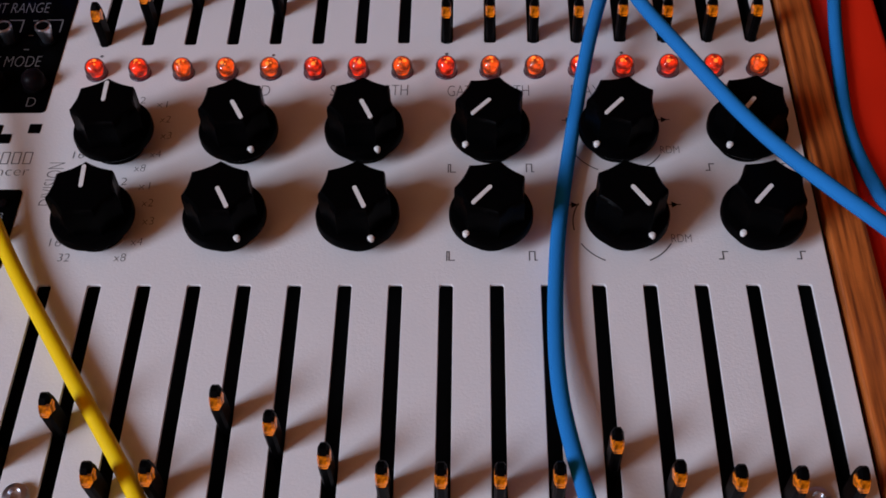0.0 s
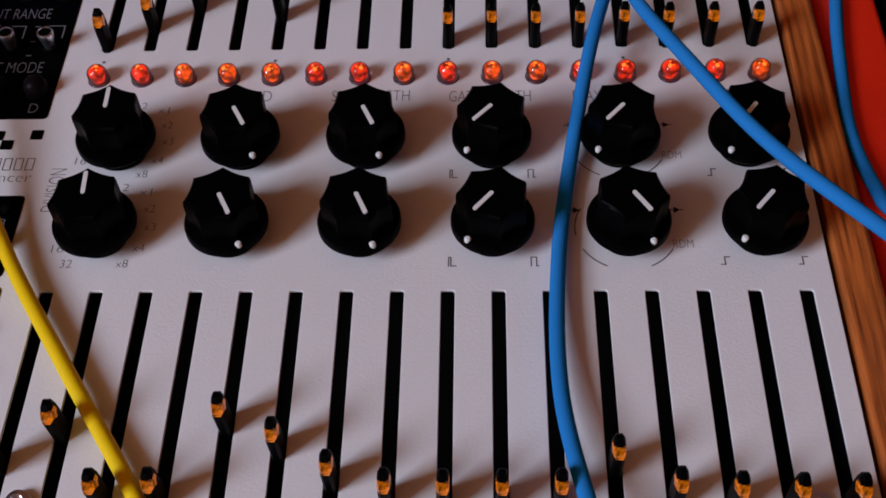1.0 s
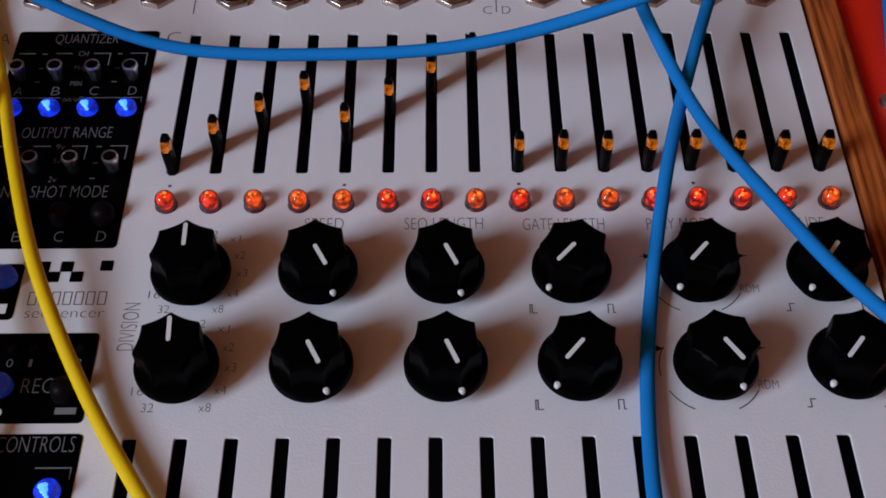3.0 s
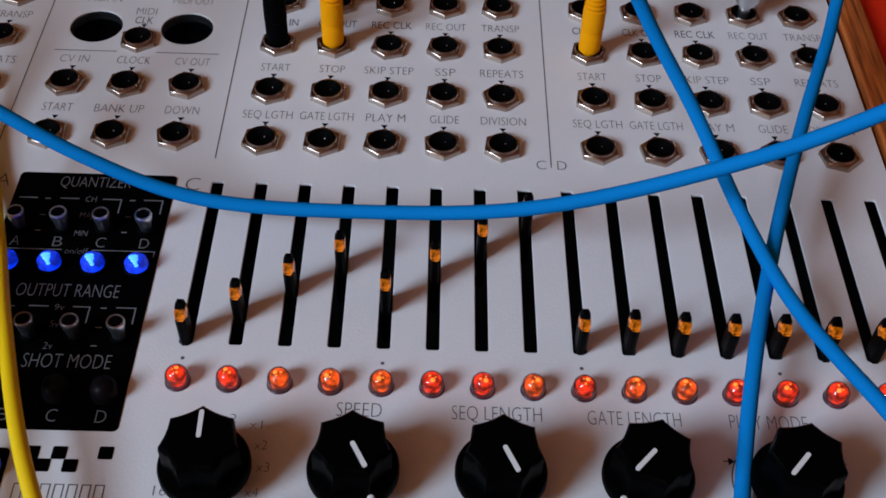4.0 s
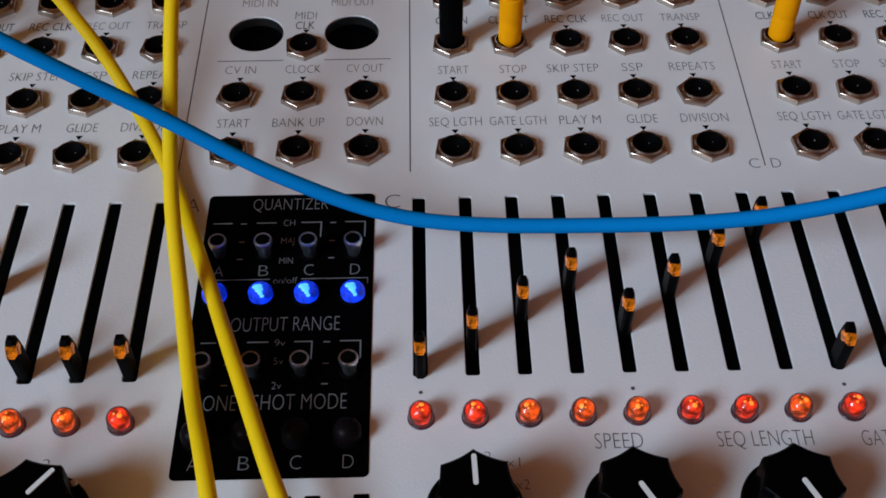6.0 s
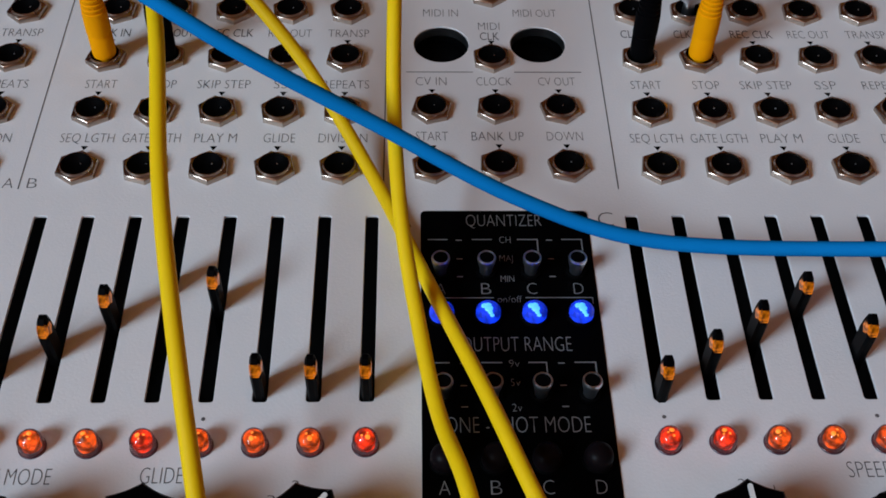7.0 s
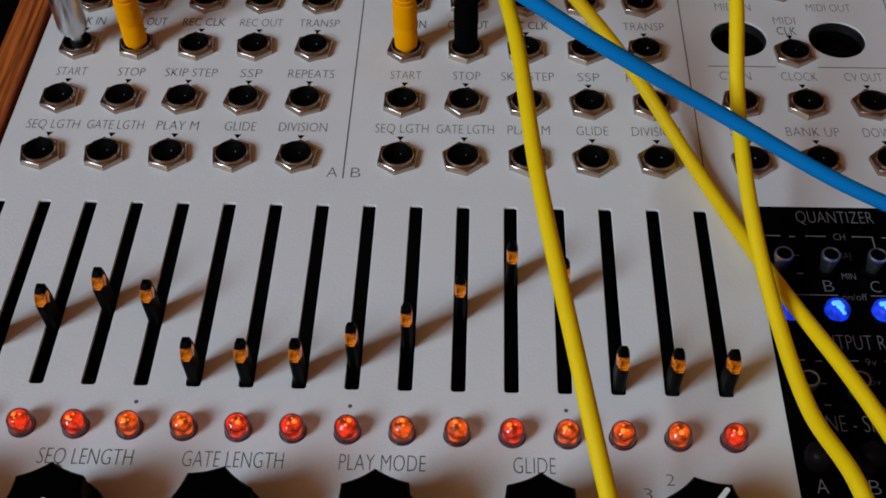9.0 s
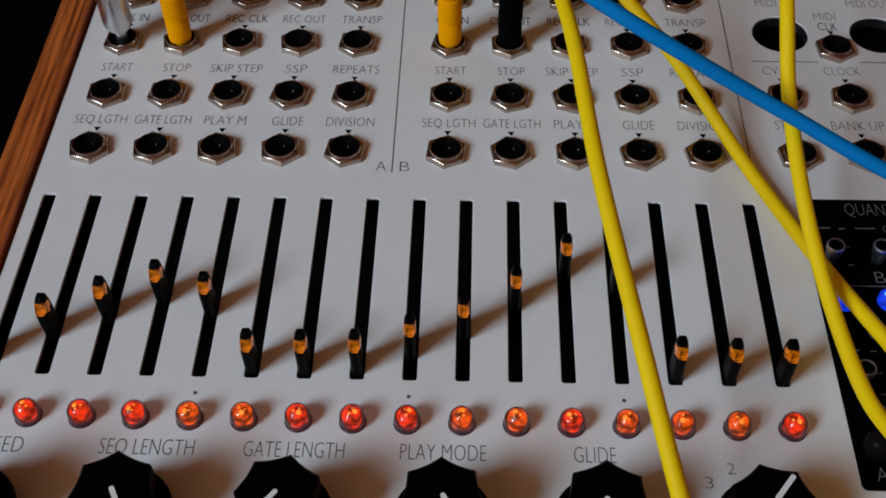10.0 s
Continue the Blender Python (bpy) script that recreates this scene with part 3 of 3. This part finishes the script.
for x0 in (XA, XC):
    for k in (0, 4, 8, 12):
        place("printed_dot", DOTM, seq, on(x0 + k * P, -0.0041))


# black panels of the middle column
def panel(x0, x1, y0, y1):
    me = outline_mesh("black_panel", [rounded_rect(x0, x1, y0, y1, 0.0012, 5)], 0.00024, 0.00008, [M_BLACKPRINT])
    place("black_panel", me, seq, on(0, 0, 0.00022), label="glossy black panel field")


ZP = 0.00030
panel(-0.0496, -0.0104, -0.0237, 0.0528)
panel(-0.0496, -0.0312, -0.0443, -0.0283)
panel(-0.0496, -0.0100, -0.0714, -0.0481)
panel(-0.0496, -0.0092, -0.1084, -0.0740)
panel(-0.0496, -0.0086, -0.1300, -0.1096)


def white_text(w, width, x, y, h=3.6):
    ink(text_mesh(w, h * 0.001, width * 0.001, M_INKW), x, y, ZP)


white_text("QUANTIZER", 17.6, -0.0302, 0.0478, 3.8)
white_text("OUTPUT RANGE", 23.6, -0.0292, 0.0122, 4.0)
white_text("ONE - SHOT MODE", 29.5, -0.0300, -0.0079, 4.0)
for x, w in zip((-0.0452, -0.0351, -0.0249, -0.0145), "ABCD"):
    white_text(w, 2.2, x, 0.0277, 3.3)
    white_text(w, 2.2, x, -0.0218, 3.3)
for w, width, x, y, h in (("CH", 2.6, -0.0302, 0.0427, 2.0), ("MAJ", 3.0, -0.0302, 0.0372, 1.9), ("MIN", 3.0, -0.0302, 0.0312, 1.9), ("on/off", 5.4, -0.0300, 0.0254, 1.9),
                          ("9v", 2.2, -0.0300, 0.0082, 1.9), ("5v", 2.0, -0.0300, 0.0034, 1.9), ("2v", 2.0, -0.0300, -0.0028, 1.9),
                          ("REC", 7.0, -0.0215, -0.0640, 4.0), ("0", 1.4, -0.0290, -0.0572, 2.2), ("1", 0.7, -0.0243, -0.0572, 2.2), ("3", 1.4, -0.0136, -0.0572, 2.2),
                          ("CONTROLS", 17.0, -0.0190, -0.0785, 4.0), ("D", 2.2, -0.0131, -0.0950, 3.3)):
    white_text(w, width, x, y, h)
for y, xs in ((0.0436, ((-0.0480, -0.0434), (-0.0378, -0.0332), (-0.0274, -0.0226), (-0.0172, -0.0124))), (0.0092, ((-0.0470, -0.0436), (-0.0370, -0.0325), (-0.0270, -0.0230), (-0.0172, -0.0126)))):
    for x0, x1 in xs:
        bar(x0, x1, y, y + 0.0003, M_INKW, ZP)
    for x0, x1 in xs[2:]:
        bar(x1 - 0.0003, x1, y - 0.0045, y, M_INKW, ZP)
    for x in (-0.0408, -0.0200):
        for dy in (-0.0002, -0.0058, -0.0110):
            bar(x - 0.0007, x + 0.0007, y + dy, y + dy + 0.0003, M_INKW, ZP)
bar(-0.0480, -0.0335, 0.02660, 0.02685, M_INKW, ZP)
bar(-0.0265, -0.0115, 0.02660, 0.02685, M_INKW, ZP)
bar(-0.01175, -0.0115, 0.0250, 0.0266, M_INKW, ZP)
# bracket of the lower field
for q in ((-0.0180, -0.0102, -0.0823, -0.0820), (-0.0104, -0.0102, -0.0850, -0.0823), (-0.0170, -0.0098, -0.1062, -0.1059), (-0.0100, -0.0098, -0.1059, -0.1035)):
    bar(*q, M_INKW, ZP)
# a mark of black squares, and bars where the maker's name stands
for x, y in ((-0.0268, -0.0291), (-0.0240, -0.0321), (-0.0212, -0.0291), (-0.0184, -0.0321), (-0.0268, -0.0321), (-0.0117, -0.0289)):
    me = outline_mesh("printed_square", [rounded_rect(-0.00152, 0.00152, -0.00152, 0.00152, 0.0003, 3)], 0.00012, 0.00003, [M_BLACKPRINT])
    place("printed_square", me, seq, on(x, y, 0.00012))
for k in range(7):
    x0, x1 = -0.0286 + k * 0.00272, -0.0266 + k * 0.00272
    bar(x0, x0 + 0.00024, -0.0402, -0.0364)
    bar(x1 - 0.00024, x1, -0.0402, -0.0364)
    bar(x0 + 0.00024, x1 - 0.00024, -0.0402, -0.03997)
    bar(x0 + 0.00024, x1 - 0.00024, -0.03664, -0.0364)
ink(text_mesh("sequencer", 0.0030, 0.0185, M_INK), -0.0193, -0.0438)
bar(-0.0362, -0.0330, -0.0427, -0.0400, M_WHITE, ZP)
bar(-0.0165, -0.0118, -0.0693, -0.0676, M_INKW, ZP)
b = lathe(bmesh.new(), [(0.0, 0.00002), (0.0012, 0.0)], 18)
part("printed_dot", b, M_WHITE, seq, at=on(-0.0292, -0.0688, ZP))


# toggle switches
def toggle_meshes():
    b = lathe(bmesh.new(), [(0.0022, 0.0), (0.0022, 0.0008), (0.0018, 0.0010)], 20)
    base = mesh_from(b, "toggle_switch", M_JACK, True)
    b = lathe(bmesh.new(), [(0.0014, 0.0006), (0.0015, 0.0020), (0.0019, 0.0038), (0.0021, 0.0050), (0.00205, 0.0054), (0.0019, 0.0057), (0.0017, 0.0057), (0.0016, 0.0054), (0.0, 0.0053)], 24)
    bat = mesh_from(b, "lever", M_CHROME, True)
    # Black disc paints the dark reflection on the bat's flat chrome top.
    b = lathe(bmesh.new(), [(0.00161, 0.0055), (0.0, 0.0056)], 20)
    return base, bat, mesh_from(b, "dark_top_disc", M_JACK, True)


TBASE, TBAT, TDISC = toggle_meshes()
for x in (-0.0452, -0.0350, -0.0249, -0.0148):
    for y, tilt in ((0.0338, 0.0), (0.0011, 0.0)):
        e = place("toggle_switch", TBASE, seq, on(x, y, ZP))
        s = place("lever", TBAT, e, label="chrome toggle lever")
        s.rotation_euler = (radians(tilt), 0, 0)
        place("dark_top_disc", TDISC, e)


# push buttons with lamps
def button_meshes():
    b = lathe(bmesh.new(), [(0.0029, 0.0), (0.0029, 0.0024), (0.0025, 0.0036), (0.0015, 0.0044), (0.0, 0.0047)], 22)
    lens = mesh_from(b, "lens", M_LENS_BLUE, True)
    b = lathe(bmesh.new(), [(0.0, 0.0004), (0.0027, 0.0005), (0.0027, 0.0022), (0.0020, 0.0032), (0.0, 0.0037)], 18)
    core = mesh_from(b, "core", M_BLUE, True)
    # Glowing blobs put in for the star of brighter light.
    b = bmesh.new()
    for a, d, r in ((0, 0.0, 0.00095), (95, 0.0010, 0.00085), (130, 0.0013, 0.0008), (290, 0.0009, 0.00055), (295, 0.0016, 0.0005), (60, 0.0015, 0.0005)):
        q = Matrix.Translation((d * math.cos(radians(a)), d * math.sin(radians(a)) - 0.0007, 0.0037 - 0.30 * d)) @ Matrix.Diagonal((1, 1, 0.35, 1))
        bmesh.ops.create_uvsphere(b, u_segments=10, v_segments=6, radius=r, matrix=q)
    star = mesh_from(b, "hot_spots", M_BLUE_HOT, True)
    b = lathe(bmesh.new(), [(0.0032, 0.0), (0.0032, 0.0006), (0.0027, 0.0009)], 22)
    base = mesh_from(b, "push_button", M_JACK, True)
    return lens, core, star, base


BLENS, BCORE, BSTAR, BBASE = button_meshes()
BLENS_DIM, BCORE_DIM, BCORE_OFF = BLENS.copy(), BCORE.copy(), BCORE.copy()
BLENS_DIM.materials[0], BCORE_DIM.materials[0], BCORE_OFF.materials[0] = M_SMOKE, M_BLUE_DIM, M_DIM


def button(x, y, state):
    e = place("push_button", BBASE, seq, on(x, y, ZP))
    if state == "lit":
        place("core", BCORE, e, label="glowing blue lamp body")
        place("hot_spots", BSTAR, e)
    else:
        place("lens", BLENS if state == "dim" else BLENS_DIM, e)
        place("core", BCORE_DIM if state == "dim" else BCORE_OFF, e)


for x in (-0.0451, -0.0350, -0.0249, -0.0147):
    button(x, 0.0216, "lit")
    button(x, -0.0145, "off")
for x, y, s in ((-0.0345, -0.0335, "dim"), (-0.0292, -0.0630, "dim"), (-0.0150, -0.0640, "off"), (-0.0138, -0.0882, "lit"), (-0.0132, -0.1000, "dim")):
    button(x, y, s)
b = lathe(bmesh.new(), [(0.0010, 0.0), (0.0010, 0.0006), (0.0, 0.0008)], 12)
SMALL = mesh_from(b, "status_light", M_SMOKE, True)
for x in (-0.0338, -0.0290, -0.0243, -0.0190, -0.0136):
    place("status_light", SMALL, seq, on(x, -0.0525, ZP))


# screws of the faceplate
def screw(x, y, parent, z=0.0):
    b = lathe(bmesh.new(), [(0.0025, 0.0), (0.0027, 0.0004), (0.0024, 0.0016), (0.0015, 0.0020), (0.0013, 0.0020), (0.0011, 0.0009), (0.0, 0.0008)], 20)
    part("screw", b, M_CHROME, parent, "steel socket-head screw", True, at=(x, y, z))


screw(0.0066, -0.1252, seq, UP)
screw(0.1598, -0.1254, seq, UP)


# ---- patch cables ----
def plug_bm(kind):
    prof = {"boot": [(0.0017, -0.002), (0.0017, -0.0004), (0.0030, -0.0002), (0.0031, 0.0010), (0.0031, 0.0062), (0.0029, 0.0065), (0.0029, 0.0069), (0.0032, 0.0072), (0.00315, 0.0130)]
            + [(r, 0.0130 + 0.0014 * k + d) for k in range(10) for r, d in ((0.0031 - 0.00011 * k, 0.0003), (0.0031 - 0.00011 * k, 0.0009), (0.0028 - 0.00011 * k, 0.0011), (0.0028 - 0.00011 * k, 0.0014))] + [(0.0018, 0.031)],
            "metal": [(0.0017, -0.002), (0.0017, 0.0030), (0.0030, 0.0032), (0.0031, 0.0042), (0.0037, 0.0044), (0.0039, 0.0050), (0.0039, 0.0190), (0.0038, 0.0200), (0.0026, 0.0212), (0.0022, 0.026)]}[kind]
    return lathe(bmesh.new(), prof, 24)


def plug(cable, x, y, z, mat, kind="boot", label=""):
    part("plug", plug_bm(kind), mat, cable, label, True, at=(x, y, z))


def cable(label, cord_mat, points, plugs=(), radius=0.0017):
    e = tagged(new("patch_cable"), label, "cable", "patch cables")
    part("cord", tube(points, radius), cord_mat, e, smooth=True)
    for x, y, mat, kind in plugs:
        plug(e, x, y, 0.0024, mat, kind)
    return e


def jx(g, k):
    return JACK_X[g] + k * JACK_DX


cable("blue patch cable sagging across the panel in a long arc", M_BLUECORD,
      [(-0.17, 0.25, TABLE_Z + 0.0018), (-0.17, 0.205, -0.02), (-0.165, 0.15, 0.045), (-0.1482, 0.0852, 0.0604), (-0.1196, 0.0714, 0.0571), (-0.0888, 0.0580, 0.0446), (-0.0589, 0.0515, 0.0290), (-0.0292, 0.0423, 0.0163), (-0.0003, 0.0360, 0.0092), (0.0396, 0.0318, 0.0108), (0.0787, 0.0257, 0.0203), (0.1196, 0.0206, 0.0409), (0.1521, 0.0135, 0.0690), (0.19, -0.01, 0.125), (0.27, 0.02, 0.11), (0.33, 0.08, 0.02), (0.34, 0.1, -0.0013)])
cable("blue patch cable crossing from the jacks over the wooden side", M_BLUECORD,
      [(0.31, -0.12, -0.0013), (0.26, -0.115, -0.0013), (0.215, -0.095, 0.003), (0.1762, -0.0754, 0.0216), (0.1575, -0.0502, 0.0197), (0.1434, -0.0230, 0.0182), (0.1332, 0.0030, 0.0148), (0.1248, 0.0260, 0.0183), (0.1136, 0.0448, 0.0329), (0.0987, 0.0566, 0.0545), (0.085, 0.06, 0.085), (0.09, 0.12, 0.105), (0.1, 0.2, 0.05), (0.1, 0.245, -0.05), (0.1, 0.28, TABLE_Z + 0.0018)])
cable("blue patch cable running down over knobs and sliders", M_BLUECORD,
      [(0.14, -0.26, TABLE_Z + 0.0018), (0.135, -0.2, -0.058), (0.126, -0.165, -0.012), (0.121, -0.15, 0.0035), (0.1170, -0.1351, 0.0089), (0.1120, -0.1041, 0.0051), (0.1128, -0.0708, 0.0030), (0.1170, -0.0399, 0.0035), (0.1239, -0.0060, 0.0112), (0.1341, 0.0281, 0.0138), (0.1458, 0.0617, 0.0171), (0.1583, 0.0946, 0.0237), (0.1618, 0.1140, 0.0330), (0.164, 0.165, 0.03), (0.17, 0.2, -0.03), (0.17, 0.245, TABLE_Z + 0.0018)])
cable("yellow patch cable running diagonally between the two halves", M_YELLOWCORD,
      [(0.056, -0.24, TABLE_Z + 0.0018), (0.052, -0.19, -0.055), (0.047, -0.168, -0.01), (0.042, -0.15, 0.0035), (0.0313, -0.1273, 0.0030), (0.0109, -0.0971, 0.0031), (-0.0087, -0.0673, 0.0039), (-0.0248, -0.0363, 0.0086), (-0.0370, -0.0035, 0.0089), (-0.0482, 0.0285, 0.0040), (-0.0606, 0.0608, 0.0030), (-0.0784, 0.0889, 0.0154), (-0.0996, 0.1105, 0.0289), (-0.1050, 0.1143, 0.0294), (-0.12, 0.13, 0.03), (-0.128, 0.165, 0.028), (-0.13, 0.2, -0.03), (-0.13, 0.245, TABLE_Z + 0.0018)])
cable("yellow patch cable lying down along the black middle panel", M_YELLOWCORD,
      [(-0.036, -0.24, TABLE_Z + 0.0018), (-0.036, -0.19, -0.055), (-0.036, -0.168, -0.01), (-0.036, -0.15, 0.0035), (-0.0339, -0.1104, 0.0036), (-0.0316, -0.0813, 0.0047), (-0.0322, -0.0608, 0.0076), (-0.0374, -0.0412, 0.0070), (-0.0417, -0.0232, 0.0088), (-0.0464, -0.0058, 0.0052), (-0.0505, 0.0157, 0.0084), (-0.0540, 0.0375, 0.0163), (-0.0555, 0.0603, 0.0259), (-0.0554, 0.0824, 0.0390), (-0.0550, 0.1088, 0.0412), (-0.05, 0.14, 0.036), (-0.048, 0.168, 0.02), (-0.047, 0.2, -0.03), (-0.047, 0.245, TABLE_Z + 0.0018)])
cable("yellow patch cable hanging free above the sliders", M_YELLOWCORD,
      [(-0.073, -0.24, TABLE_Z + 0.0018), (-0.074, -0.19, -0.055), (-0.075, -0.168, -0.01), (-0.076, -0.15, 0.005), (-0.0765, -0.12, 0.0065), (-0.0795, -0.0750, 0.0130), (-0.0872, -0.0413, 0.0173), (-0.0942, -0.0087, 0.0277), (-0.1007, 0.0259, 0.0368), (-0.1053, 0.0619, 0.0436), (-0.1122, 0.0981, 0.0456), (-0.1155, 0.1350, 0.0425), (-0.1210, 0.1680, 0.0260), (-0.127, 0.2, -0.03), (-0.127, 0.245, TABLE_Z + 0.0018)])
cable("blue patch cable resting on the red case", M_BLUECORD,
      [(0.2628, -0.1137, -0.0013), (0.2164, -0.0803, -0.0013), (0.1913, -0.0551, -0.0013), (0.1868, -0.0461, -0.0013), (0.1843, -0.0287, -0.0013), (0.1860, -0.0064, -0.0013), (0.1892, 0.0173, -0.0013), (0.1969, 0.0594, -0.0013), (0.2044, 0.1052, -0.0013), (0.2011, 0.1357, -0.0013), (0.2148, 0.1511, -0.0013)])
# short plugged leads that rise out of the second jack row and fall behind the case
def lead(g, k, row, mat, kind, label, lean=0.0):
    x, y = jx(g, k), JACK_Y[row]
    cable(label, M_BLACKCORD if mat in (M_BLACKCORD, M_SILVER) else M_YELLOWCORD,
          [(x, y, 0.030), (x, y + 0.004, 0.060), (x + lean, 0.165, 0.085), (x + 2 * lean, 0.215, 0.03), (x + 2 * lean, 0.24, TABLE_Z + 0.0018), (x + 3 * lean, 0.30, TABLE_Z + 0.0018)],
          [(x, y, mat, kind)])


lead("A", 0, 1, M_SILVER, "metal", "black patch cable with a silver plug in a jack", -0.02)
lead("A", 1, 1, M_ORANGE, "boot", "yellow patch cable with an orange-yellow plug in a jack", 0.01)
lead("B", 0, 1, M_ORANGE, "boot", "yellow patch cable with an orange-yellow plug in a jack", -0.01)
lead("B", 1, 1, M_BLACKCORD, "boot", "black patch cable with a black rubber plug in a jack", 0.02)
lead("C", 0, 1, M_BLACKCORD, "boot", "black patch cable with a black rubber plug in a jack", -0.015)
lead("C", 1, 1, M_ORANGE, "boot", "yellow patch cable with an orange-yellow plug in a jack", 0.01)
lead("D", 0, 1, M_ORANGE, "boot", "yellow patch cable with an orange-yellow plug in a jack", -0.01)
lead("D", 3, 0, M_SILVER, "metal", "black patch cable with a silver plug in a jack", 0.01)
lead("C", 1, 0, M_SILVER, "metal", "black patch cable with a silver plug in a jack", 0.0)


# ---- red case beside the sequencer ----
def red_case():
    x0 = 0.1838
    e = tagged(new("red_instrument"), "red lacquered metal instrument case beside the sequencer", "synthesizer")
    e.location = (0, 0, TABLE_Z)
    part("case_body", box(bmesh.new(), x0, 0.2006, -0.150, 0.160, 0.0, 0.065, 0.0016, 3), M_RED, e, smooth=True)
    screw(0.1893, 0.0262, e, 0.065)


red_case()


def black_case():
    e = tagged(new("black_instrument"), "plain black metal instrument case beside the red one", "synthesizer")
    e.location = (0, 0, TABLE_Z)
    part("case_body", box(bmesh.new(), 0.2030, 0.42, -0.150, 0.160, 0.0, 0.065, 0.002, 3), M_TABLE, e, smooth=True)


black_case()
